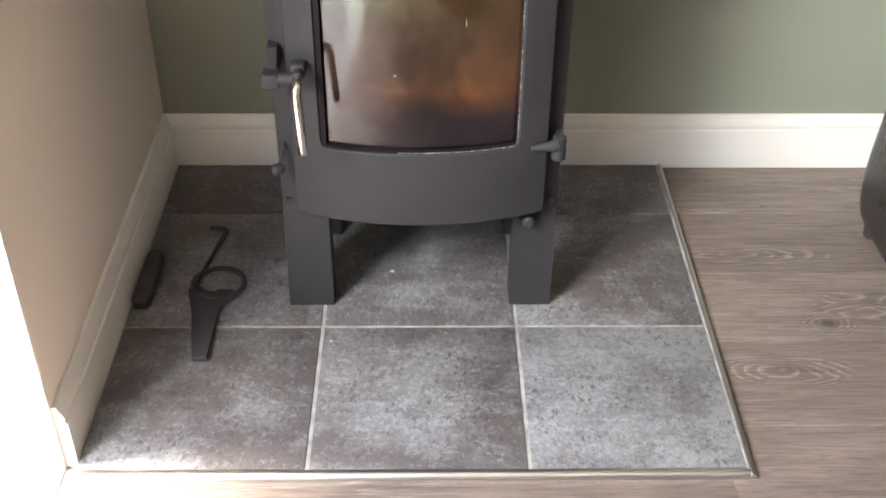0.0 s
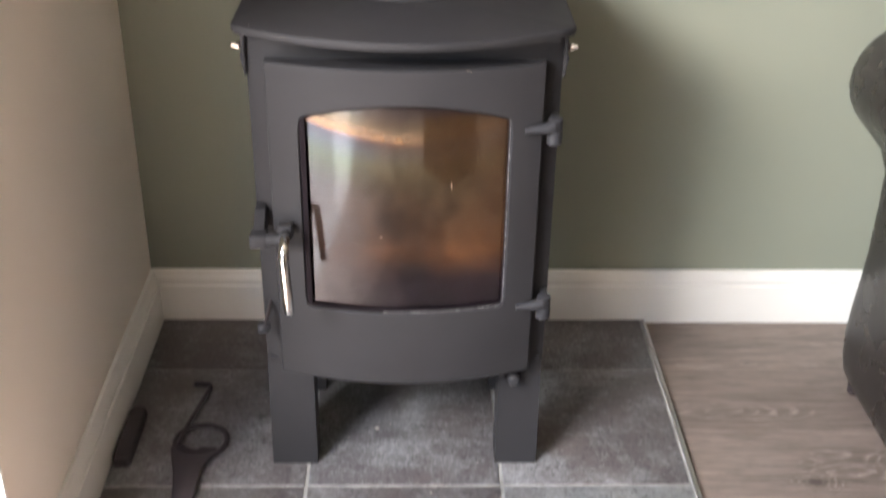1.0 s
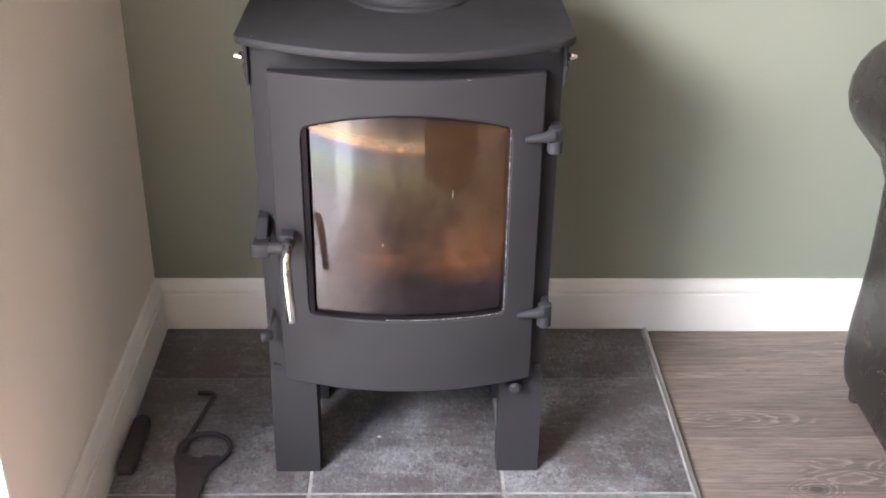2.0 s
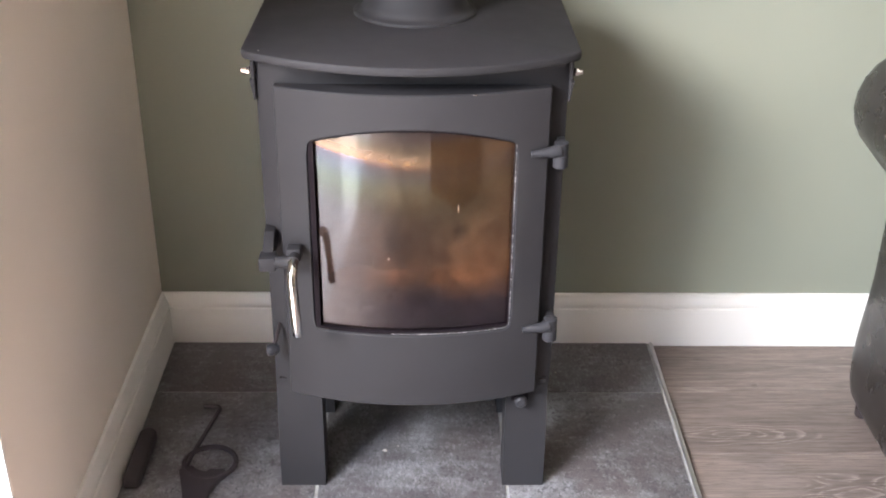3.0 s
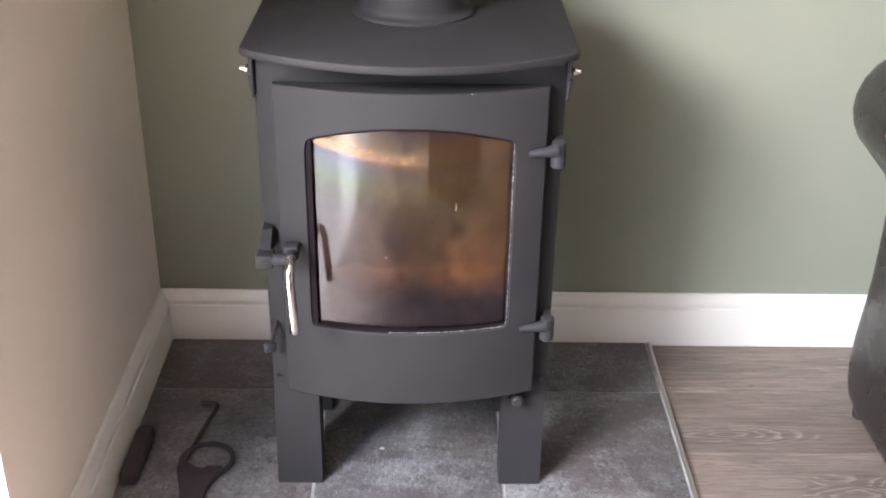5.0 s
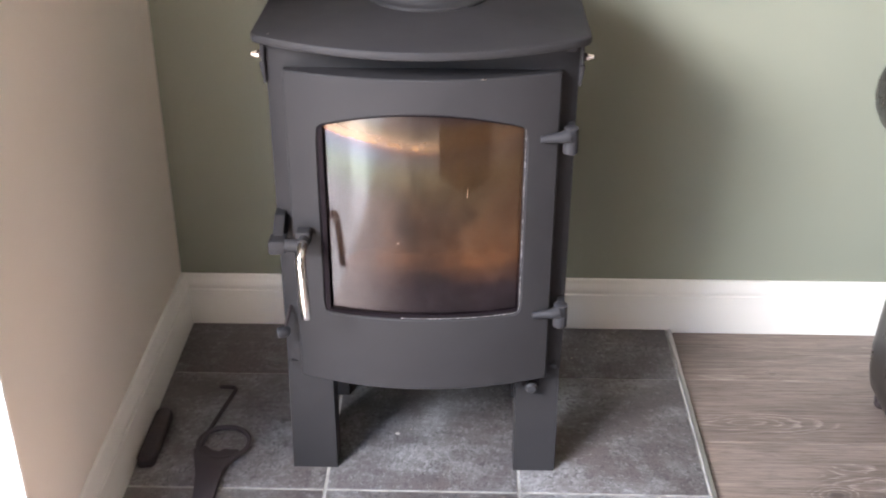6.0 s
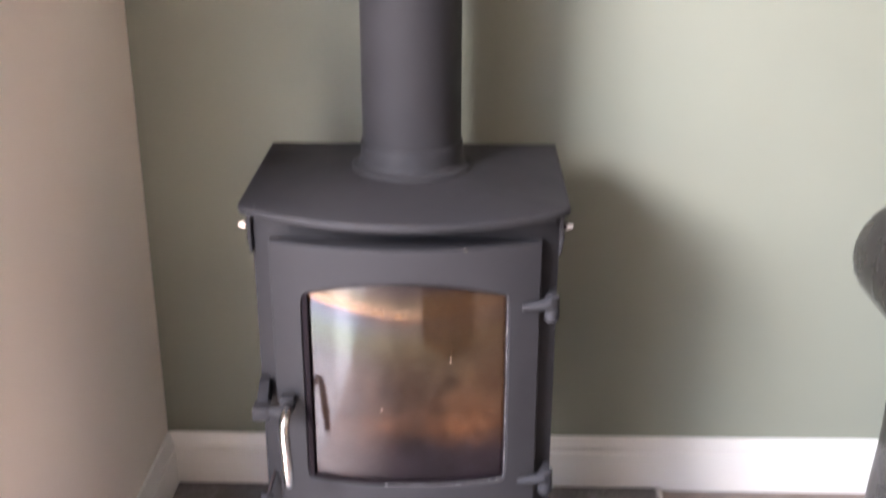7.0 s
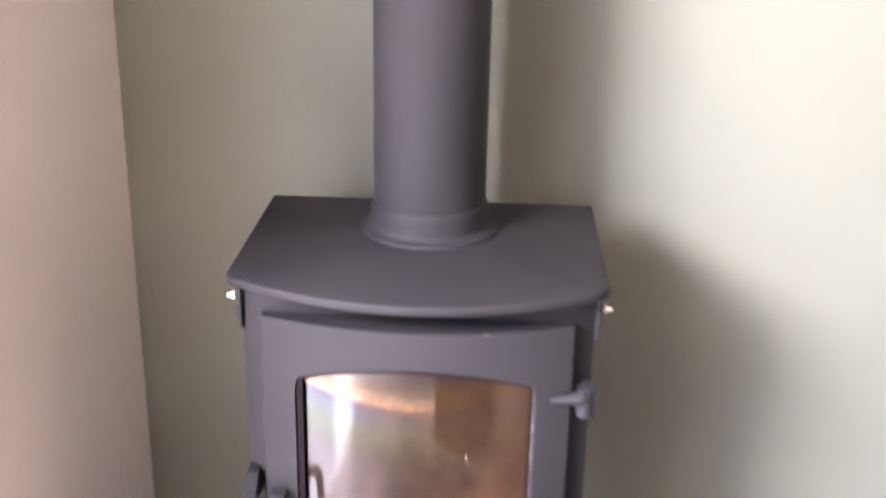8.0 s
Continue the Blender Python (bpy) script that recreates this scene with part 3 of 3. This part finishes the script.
def bowed_frame(y_shift, depth, x0, x1, z0, z1, inner, r):
    """A bowed plate with the window cut out; inner: the amount by which the opening is smaller."""
    bm = bmesh.new()
    xs = [x for x in door_columns(4, 22, r) if x0 - 1e-6 <= x <= x1 + 1e-6]
    lo = lambda x: WZ0 + inner + corner_lift(x, r)
    hi = lambda x: win_top(x) - inner - corner_lift(x, r)
    zl, zh = WZ0 + inner + r, win_top(WX0) - inner - r
    def quad(xa, xb, za0, za1, zb0, zb1):
        for side, dy in ((0, 0.0), (1, depth)):
            vs = [bm.verts.new((x, bow(x) + y_shift + dy, z)) for x, z in ((xa, za0), (xb, zb0), (xb, zb1), (xa, za1))]
            bm.faces.new(vs if side == 0 else vs[::-1])
    for xa, xb in zip(xs, xs[1:]):
        mid = (xa + xb) / 2
        if mid < WX0 or mid > WX1:
            for za, zb in ((z0, zl), (zl, zh), (zh, z1)):
                quad(xa, xb, za, zb, za, zb)
        else:
            quad(xa, xb, z0, lo(xa), z0, lo(xb))
            quad(xa, xb, hi(xa), z1, hi(xb), z1)
    bmesh.ops.remove_doubles(bm, verts=bm.verts, dist=1e-5)
    # close the rims between the front and back sheets
    rim = [e for e in bm.edges if len(e.link_faces) == 1]
    table = {(round(v.co.x, 5), round(v.co.z, 5), round(v.co.y - bow(v.co.x) - y_shift, 3) > depth / 2): v for v in bm.verts}
    for e in rim:
        a, c = e.verts
        if a.co.y - bow(a.co.x) - y_shift < depth / 2:
            ka, kc = (round(a.co.x, 5), round(a.co.z, 5), True), (round(c.co.x, 5), round(c.co.z, 5), True)
            if ka in table and kc in table:
                bm.faces.new((a, c, table[kc], table[ka]))
    bmesh.ops.recalc_face_normals(bm, faces=bm.faces)
    return bm


door = part("door", bowed_frame(0.0, 0.016, DX0, DX1, DZ0, DZ1, 0.0, 0.010), STOVE, stove)
bev = door.modifiers.new("edge", "BEVEL")
bev.width, bev.segments, bev.limit_method, bev.angle_limit = 0.0025, 2, "ANGLE", radians(40)
part("door_rim", box(bmesh.new(), DX0 + 0.006, DX0 + 0.012, -0.516, FY, DZ0 + 0.004, DZ1 - 0.004), STOVE, door)
part("door_rim", box(bmesh.new(), DX1 - 0.012, DX1 - 0.006, -0.516, FY, DZ0 + 0.004, DZ1 - 0.004), STOVE, door)
for z0, z1 in ((DZ0 + 0.001, DZ0 + 0.008), (DZ1 - 0.008, DZ1 - 0.001)):
    o = [(DX0 + 0.012, FY), (DX1 - 0.012, FY)] + [(x, bow(x) + 0.0155) for x in (DX1 - 0.012 - (DX1 - DX0 - 0.024) * k / 20 for k in range(21))]
    part("door_rim", slab(bmesh.new(), o, z0, z1), STOVE, door)

# Dark retaining frame behind the opening, the bowed pane, and the pale rope seal along its edge
b = bmesh.new()
edge = []
N = 40
for k in range(N + 1):
    x = WX0 + (WX1 - WX0) * k / N
    edge.append((x, WZ0))
for k in range(N + 1):
    x = WX1 - (WX1 - WX0) * k / N
    edge.append((x, win_top(x)))
loops = []
for inset, dy in ((0.02, 0.003), (0.02, 0.0095), (1, 0.0095), (1, 0.003)):
    ring = []
    for x, z in edge:
        xi = min(max(x, WX0 + inset * 0.0085), WX1 - inset * 0.004)
        zi = min(max(z, WZ0 + inset * 0.0045), win_top(min(max(x, WX0), WX1)) - inset * 0.002)
        ring.append(b.verts.new((xi, bow(xi) + dy, zi)))
    loops.append(ring)
for a, c in ((0, 1), (1, 2), (2, 3), (3, 0)):
    for k in range(len(edge)):
        j = (k + 1) % len(edge)
        try:
            b.faces.new((loops[a][k], loops[a][j], loops[c][j], loops[c][k]))
        except ValueError:
            pass
bmesh.ops.recalc_face_normals(b, faces=b.faces)
part("glass_seal", b, DARK, door, "black seal round the glass")

b = bmesh.new()
for k in range(33):
    x = WX0 + 0.0005 + (WX1 - WX0 - 0.001) * k / 32
    for dy in (0.010, 0.014):
        for z in (WZ0 + 0.0005, win_top(min(max(x, WX0), WX1)) - 0.0005):
            b.verts.new((x, bow(x) + dy, z))
b.verts.ensure_lookup_table()
for k in range(32):
    i, j = 4 * k, 4 * k + 4
    q = b.verts
    b.faces.new((q[i], q[j], q[j + 1], q[i + 1]))
    b.faces.new((q[i + 2], q[i + 3], q[j + 3], q[j + 2]))
    b.faces.new((q[i], q[i + 2], q[j + 2], q[j]))
    b.faces.new((q[i + 1], q[j + 1], q[j + 3], q[i + 3]))
bmesh.ops.recalc_face_normals(b, faces=b.faces)
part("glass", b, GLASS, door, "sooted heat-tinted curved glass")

rope = [(WX1 - 0.0015, z) for z in np.linspace(0.668, WZ0 + 0.010, 90)]
rope += [(WX1 - 0.0115 + 0.010 * math.cos(a), WZ0 + 0.0115 - 0.010 * math.sin(a)) for a in np.linspace(0.15, math.pi / 2, 6)]
rope += [(x, WZ0 + 0.0015) for x in np.linspace(WX1 - 0.014, 0.54, 70)]
b = bmesh.new()
tube(b, [(x, bow(x) + 0.0025, z) for x, z in rope], [0.0004 + 0.0006 * random.random() for _ in rope], 6)
part("rope_seal", b, ROPE, door, "frayed pale glass-fibre rope seal")

b = bmesh.new()
bmesh.ops.create_icosphere(b, subdivisions=1, radius=0.0011)
for v in b.verts:
    v.co = Vector((0.5375 + v.co.x, bow(0.5375) + 0.0096 + v.co.y * 0.4, 0.482 + v.co.z * 1.3))
part("ash_fleck", b, CRUMB, door, "white fleck of ash on the glass")
b = bmesh.new()
tube(b, [(0.6425, bow(0.6425) + 0.0097, 0.573), (0.6427, bow(0.6425) + 0.0097, 0.566), (0.6424, bow(0.6425) + 0.0097, 0.559)], [0.0002, 0.00042, 0.0002], 6)
part("ash_streak", b, CRUMB, door, "pale streak on the glass")

# Small paint chip on the door's upper edge
b = bmesh.new()
bmesh.ops.create_icosphere(b, subdivisions=1, radius=0.001)
for v in b.verts:
    v.co = Vector((0.663 + v.co.x * 4.2, bow(0.663) + v.co.y + 0.0005, DZ1 - 0.001 + v.co.z))
part("paint_chip", b, CHROME, door, "bare metal chip in the paint")

# Fire chamber: brick lining, grate bed and ash
part("fire_brick", box(bmesh.new(), 0.40, 0.745, -0.262, -0.240, 0.235, 0.74, 0.002), BRICK, stove, "sooty orange-brown vermiculite back brick")
part("fire_brick", box(bmesh.new(), 0.372, 0.394, -0.485, -0.262, 0.235, 0.74, 0.002), BRICK, stove, "sooty orange-brown vermiculite side brick")
part("fire_brick", box(bmesh.new(), 0.751, 0.773, -0.485, -0.262, 0.235, 0.74, 0.002), BRICK, stove, "sooty orange-brown vermiculite side brick")
b = bmesh.new()
bmesh.ops.create_grid(b, x_segments=30, y_segments=20, size=0.5)
for v in b.verts:
    x, y = 0.5725 + v.co.x * 0.35, -0.372 + v.co.y * 0.21
    v.co = Vector((x, y, 0.315 + 0.02 * noise.noise((x * 22, y * 22, 0)) + 0.01 * noise.noise((x * 70, y * 70, 3))))
part("ash_bed", b, ASH, stove, "grey ash and embers' remains")
part("baffle", box(bmesh.new(), 0.396, 0.749, -0.44, -0.262, 0.700, 0.716, 0.002), BRICK, stove)


# Hinges
def hinge(z):
    bm = bmesh.new()
    # tapering arm from the door to the knuckle
    pts = [((0.749, bow(0.749) - 0.002, z), 0.0048), ((0.764, bow(0.764) - 0.006, z + 0.002), 0.0062), ((0.779, -0.528, z + 0.004), 0.0085), ((0.790, -0.524, z + 0.006), 0.0105)]
    tube(bm, [p for p, _ in pts], [r for _, r in pts], 14)
    h = part("hinge", bm, CAST, stove, "grey cast door hinge")
    k = bmesh.new()
    tube(k, [(0.794, -0.519, z + 0.018), (0.794, -0.519, z + 0.016), (0.794, -0.519, z - 0.004)], [0.007, 0.011, 0.011], 18)
    part("knuckle", k, CAST, h)
    k = bmesh.new()
    tube(k, [(0.794, -0.519, z - 0.0045), (0.794, -0.519, z - 0.022), (0.794, -0.519, z - 0.025)], [0.0115, 0.0115, 0.008], 18)
    part("hinge_pin", k, CAST, h)
    part("hinge_bracket", box(bmesh.new(), 0.790, 0.802, -0.519, FY + 0.02, z - 0.022, z + 0.014, 0.002), CAST, h)


hinge(0.648)
hinge(0.345)

# Latch: keeper on the side, spindle, nut and polished handle
b = box(bmesh.new(), 0.3445, 0.361, -0.556, FY + 0.018, 0.474, 0.511, 0.0015)
for v in b.verts:
    v.co.y += max(0.0, v.co.z - 0.484) * 1.7 if v.co.y < -0.53 else 0.0
part("latch_keeper", b, STOVE, stove)
part("keeper_nose", box(bmesh.new(), 0.340, 0.366, -0.560, -0.530, 0.466, 0.489, 0.003), STOVE, stove)
b = bmesh.new()
tube(b, [(0.364, -0.550, 0.479), (0.394, -0.562, 0.485)], [0.0095, 0.0095], 16)
part("latch_spindle", b, STOVE, door)
part("latch_nut", box(bmesh.new(), 0.383, 0.404, -0.556, -0.534, 0.482, 0.503, 0.002), STOVE, door)
b = bmesh.new()
tube(b, [(0.395, -0.545, 0.491), (0.395, -0.572, 0.4905)], [0.009, 0.009], 16)
part("handle_boss", b, STOVE, door)
b = bmesh.new()
hp = [(0.396, -0.560, 0.491), (0.3955, -0.579, 0.4905), (0.3952, -0.589, 0.487), (0.3952, -0.596, 0.479), (0.3955, -0.599, 0.468), (0.3962, -0.601, 0.455), (0.3982, -0.605, 0.420), (0.4002, -0.608, 0.385), (0.4003, -0.608, 0.383)]
tube(b, hp, [0.0072, 0.0076, 0.0076, 0.0076, 0.0076, 0.0076, 0.0076, 0.0076, 0.006], 18)
part("handle", b, CHROME, door, "bent polished steel handle")

# Air lever with ball on the left flank
b = bmesh.new()
tube(b, [(0.357, -0.489, 0.335), (0.356, -0.507, 0.331), (0.354, -0.516, 0.324), (0.350, -0.522, 0.313), (0.347, -0.526, 0.306)], 0.003, 8)
lev = part("air_lever", b, IRON, stove, "thin air control lever")
b = bmesh.new()
tube(b, [(0.356, -0.522, 0.305), (0.352, -0.524, 0.306), (0.342, -0.529, 0.306), (0.339, -0.530, 0.306)], [0.007, 0.0095, 0.0095, 0.007], 16)
part("lever_knob", b, CAST, lev, "grey rounded knob")
# Air knob under the door by the right leg
part("air_slot", box(bmesh.new(), 0.738, 0.767, FY - 0.003, FY + 0.001, 0.193, 0.2146, 0.001), DARK, stove)
b = bmesh.new()
tube(b, [(0.754, FY - 0.002, 0.194), (0.754, FY - 0.011, 0.194), (0.754, FY - 0.015, 0.194)], [0.010, 0.0105, 0.007], 16)
part("air_knob", b, CAST, stove, "small grey knob")

# Bolts and black lugs under the overhang of the plate
for sx, x in ((-1, BX0 - 0.001), (1, BX1 + 0.001)):
    a, c = sorted((x, x + sx * 0.008))
    b = box(bmesh.new(), a, c, -0.494, -0.470, 0.718, 0.750, 0.0015)
    for v in b.verts:
        if v.co.z < 0.73 and abs(v.co.x - x) > 0.004:
            v.co.x = x + sx * 0.003
    part("side_lug", b, STOVE, stove)
    a, c = sorted((x, x + sx * 0.0055))
    part("side_lug", box(bmesh.new(), a, c, -0.495, -0.468, 0.7505, 0.7845, 0.0015), STOVE, stove)
    b = bmesh.new()
    tube(b, [(x + sx * 0.005, -0.484, 0.761), (x + sx * 0.009, -0.484, 0.761)], [0.0066, 0.0066], 6)
    part("lock_nut", b, IRON, stove)
    b = bmesh.new()
    tube(b, [(x + sx * 0.008, -0.484, 0.761), (x + sx * 0.014, -0.484, 0.761), (x + sx * 0.0141, -0.484, 0.761), (x + sx * 0.020, -0.484, 0.761)], [0.0054, 0.0054, 0.0034, 0.0034], 6)
    part("bolt", b, CHROME, stove, "bright steel bolt")
b = bmesh.new()
bmesh.ops.create_icosphere(b, subdivisions=1, radius=0.0009)
for v in b.verts:
    v.co = Vector((0.3545 + v.co.x * 1.4, -0.512 + v.co.y, 0.799 + v.co.z * 0.5))
part("paint_chip", b, CRUMB, stove, "pale chip in the paint of the plate")
settle(stove)


# ---- hearth tools ----
TZ = HZ
tool = thing("hearth_tool", (0.21, -0.47, TZ), "black iron stove tool with ring grip and hooked rod, lying flat", "fire tool")
b = bmesh.new()
blade = [(0.196, -0.653), (0.221, -0.653), (0.222, -0.6), (0.2225, -0.53), (0.231, -0.505), (0.246, -0.48), (0.2385, -0.470), (0.228, -0.472), (0.216, -0.470), (0.207, -0.478), (0.194, -0.474), (0.180, -0.462), (0.166, -0.466), (0.160, -0.474), (0.168, -0.505), (0.177, -0.54), (0.186, -0.6)]
part("blade", slab(b, blade, TZ, TZ + 0.012, 0.003), HAZED, tool)
b = bmesh.new()
tube(b, [(0.2105 + 0.0455 * math.cos(a), -0.452 + 0.0455 * math.sin(a), TZ + 0.009) for a in (math.pi * 2 * k / 32 for k in range(33))], 0.0046, 10, False)
part("ring", b, HAZED, tool)
b = bmesh.new()
tube(b, [(0.170, -0.468, TZ + 0.009), (0.174, -0.43, TZ + 0.009), (0.184, -0.380, TZ + 0.009), (0.199, -0.302, TZ + 0.008), (0.2015, -0.288, TZ + 0.008), (0.198, -0.281, TZ + 0.008), (0.188, -0.279, TZ + 0.008), (0.170, -0.279, TZ + 0.008)], 0.004, 10)
part("hooked_rod", b, HAZED, tool)
settle(tool)

brush = thing("hearth_brush", (0.083, -0.44, TZ), "black rounded brush block lying against the skirting board", "brush")
b = bmesh.new()
out = [(0.0685, -0.508), (0.073, -0.516), (0.095, -0.516), (0.0995, -0.508)] + [(0.0845 + 0.0155 * math.cos(a), -0.378 + 0.016 * math.sin(a)) for a in np.linspace(0, math.pi, 11)]
part("block", slab(b, out, TZ, TZ + 0.022, 0.006, 3), HAZED, brush)
settle(brush)

spots = [(0.521, -0.407, 0.0055), (0.617, -0.581, 0.0022), (0.262, -0.601, 0.0016), (0.545, -0.392, 0.002), (0.422, -0.600, 0.003), (0.428, -0.612, 0.002), (0.30, -0.46, 0.0018), (0.86, -0.15, 0.0026), (0.47, -0.43, 0.0016), (0.70, -0.50, 0.0014), (0.245, -0.585, 0.0014), (0.567, -0.749, 0.0018), (0.727, -0.589, 0.0016), (0.254, -0.632, 0.0014), (0.552, -0.9115, 0.0016), (0.679, -0.910, 0.0018), (0.775, -0.910, 0.0015), (0.838, -0.911, 0.0018), (0.894, -0.910, 0.0014)]
for x, y, r in spots:
    r *= 0.62
    b = bmesh.new()
    bmesh.ops.create_icosphere(b, subdivisions=2, radius=r)
    for v in b.verts:
        v.co *= 1 + 0.5 * noise.noise(v.co * 260 + Vector((x * 90, 0, 0)))
        v.co = Vector((x + v.co.x * 1.5, y + v.co.y, (HZ if y > -0.906 else 0.0) + r * 0.45 + v.co.z * 0.55))
    tagged(part("grit", b, CRUMB, None, "pale crumb of mortar on the tiles", 60), category="debris", group="crumbs on the hearth")


# ---- armchair ----
chair = thing("armchair", (1.9, -0.66, 0.0), "glossy dark brown leather armchair with rolled arms", "armchair")


def rolled_arm(x_out, sign):
    """Arm with a scrolled top, drawn along y with rounded ends. x_out: its outer face, sign: towards the seat."""
    prof = []
    for k in range(19):
        a = radians(215 - 275 * k / 18)
        prof.append((0.009 + 0.112 * math.cos(a), 0.622 + 0.108 * math.sin(a)))
    prof = [(0.0, 0.02), (-0.014, 0.026), (-0.022, 0.042), (-0.023, 0.065), (-0.019, 0.1), (-0.01, 0.15), (-0.003, 0.21), (0.0, 0.27), (0.0, 0.376), (-0.002, 0.44), (-0.020, 0.488)] + [(x, z) for x, z in prof if x < 0.09 or z > 0.6]
    prof += [(0.10, 0.56), (0.16, 0.50), (0.18, 0.42), (0.18, 0.02)]
    stations = [(-0.205, 0.93), (-0.208, 0.965), (-0.215, 0.985), (-0.23, 0.997), (-0.28, 1.0), (-0.6, 1.0), (-0.98, 1.0), (-1.03, 0.99), (-1.05, 0.96), (-1.055, 0.92)]
    bm = bmesh.new()
    rings = []
    for y, s in stations:
        under = 0.075 if y > -0.3 else 0.0
        rings.append([bm.verts.new((x_out + sign * (0.09 + (x - 0.09) * s), y - under * max(0.0, 1 - z / 0.2) ** 2, 0.35 + (z - 0.35) * s)) for x, z in prof])
    n = len(prof)
    for a, c in zip(rings, rings[1:]):
        for k in range(n):
            bm.faces.new((a[k], a[(k + 1) % n], c[(k + 1) % n], c[k]))
    bm.faces.new(rings[0][::-1])
    bm.faces.new(rings[-1])
    bmesh.ops.recalc_face_normals(bm, faces=bm.faces)
    return bm


part("arm", rolled_arm(1.441, 1), LEATHER, chair, smooth=60)
part("arm", rolled_arm(2.36, -1), LEATHER, chair, smooth=60)
part("seat_base", box(bmesh.new(), 1.6, 2.19, -1.02, -0.2, 0.035, 0.30, 0.02, 3), LEATHER, chair)
part("seat_cushion", box(bmesh.new(), 1.612, 2.176, -1.04, -0.36, 0.30, 0.47, 0.05, 4), LEATHER, chair)
b = box(bmesh.new(), 1.6, 2.19, -0.36, -0.15, 0.2, 0.98, 0.06, 4)
for v in b.verts:
    v.co.y += 0.10 * (v.co.z - 0.5) * 0.5
part("backrest", b, LEATHER, chair)
for x, y in ((1.442, -0.285), (1.48, -1.0), (2.3, -0.268), (2.3, -1.0)):
    bm = bmesh.new()
    tube(bm, [(x, y, 0.0), (x, y, 0.004), (x, y, 0.02), (x, y, 0.036)], [0.009, 0.013, 0.014, 0.014], 16)
    part("foot", bm, IRON, chair, "dark turned wooden foot")
settle(chair)

# ---- tiled hearth ----
X_L, X_R, Y_B, Y_F = LX + 0.018, 1.066, BY - 0.018, -0.893
FLARE = 0.005    # the edging stands this much further out at the wall than in front


def flared(bm, x_mid=0.0, y_mid=0.0):
    """Skew the outer side of the hearth along its edging."""
    for v in bm.verts:
        if v.co.x + x_mid > X_R - 0.02:
            v.co.x += FLARE * (v.co.y + y_mid - Y_F) / (Y_B - Y_F)
    return bm


hearth = structure("hearth", flared(box(bmesh.new(), X_L - 0.004, X_R, Y_F, Y_B + 0.004, 0.0006, 0.0078)), GROUT, "light grey grout bed of the tiled hearth")


def edge_strip(p0, p1, out_dir, label, wide=1.0):
    prof = [(0.0, 0.0006), (0.013, 0.0006), (0.013, 0.0035), (0.0118, 0.0066), (0.0092, 0.0092), (0.0066, 0.0102), (0.0062, 0.0118), (0.0012, 0.0122), (0.0, 0.0114)]
    return tagged(part("edge_trim", extrude_profile(bmesh.new(), [(u * wide, w) for u, w in prof], p0, p1, out_dir, (0, 0, 1)), TRIM, hearth, label, 50))


edge_strip((X_R + 0.0005, Y_F - 0.013, 0), (X_R + 0.0005 + FLARE, Y_B, 0), (1, 0, 0), "bright metal edging strip", 0.7)
edge_strip((X_L, Y_F - 0.0005, 0), (X_R, Y_F - 0.0005, 0), (0, -1, 0), "bright metal edging strip")

G = 0.0032
cols = [(X_L + 0.002, 0.405 - G), (0.405 + G, 0.738 - G), (0.738 + G, X_R - 0.0055)]
rows = [(Y_F + 0.003, -0.562 - G), (-0.562 + G, -0.2185 - 0.002), (-0.2185 + 0.002, Y_B - 0.001)]
# how far each tile is rubbed through, with shade by the stove painted in: palest at the open front
CHALK_SHADE = {(0.2, -0.7): 0.44, (0.6, -0.7): 0.5, (0.9, -0.7): 0.6, (0.2, -0.4): 0.46, (0.6, -0.4): 0.465, (0.9, -0.4): 0.475, (0.2, -0.1): 0.43, (0.6, -0.1): 0.42, (0.9, -0.1): 0.42}
for x0, x1 in cols:
    for y0, y1 in rows:
        cx, cy = (x0 + x1) / 2, (y0 + y1) / 2
        t = part("tile", flared(box(bmesh.new(), x0 - cx, x1 - cx, y0 - cy, y1 - cy, 0.001, HZ, 0.0012, 2), cx, cy), TILE, hearth)
        t.location = (cx, cy, 0)
        t.color = (CHALK_SHADE[round(cx, 1), round(cy, 1)], 0.65 if cx < 0.4 else 0.4, 0.0, 1.0)

# ---- laminate floor: boards on a dark underlay ----
floor = structure("floor", box(bmesh.new(), LX - 0.001, ROOM_X, ROOM_Y, BY, -0.1, -0.006), DARK, "grey-brown oak laminate floor")
PW, PL = 0.197, 1.285
b = box(bmesh.new(), 0.0003, PL - 0.0003, -PW + 0.0003, -0.0003, -0.0059, 0.0, 0.0007, 1)
board_mesh = mesh_of(b, "board", WOOD, 40)
row = 0
rng = random.Random(11)
y = -0.203 + PW
while y > ROOM_Y + 0.01:
    x = LX - rng.random() * PL * 0.9
    if row == 4:
        x = 1.04 - PL
    while x < ROOM_X:
        x0, x1 = max(x, LX), min(x + PL, ROOM_X)
        if x1 - x0 > 0.02:
            if abs(x1 - x0 - PL) < 1e-6 and y <= BY:
                ob = new("board", board_mesh)
            else:
                ob = new("board", mesh_of(box(bmesh.new(), x0 - x + 0.0003, x1 - x - 0.0003, max(-PW, ROOM_Y - y) + 0.0003, min(0, BY - y) - 0.0003, -0.0059, 0.0, 0.0007, 1), "board", WOOD, 40))
            ob.location = (x, y, 0)
            ob.parent = floor
        x += PL
    y -= PW
    row += 1
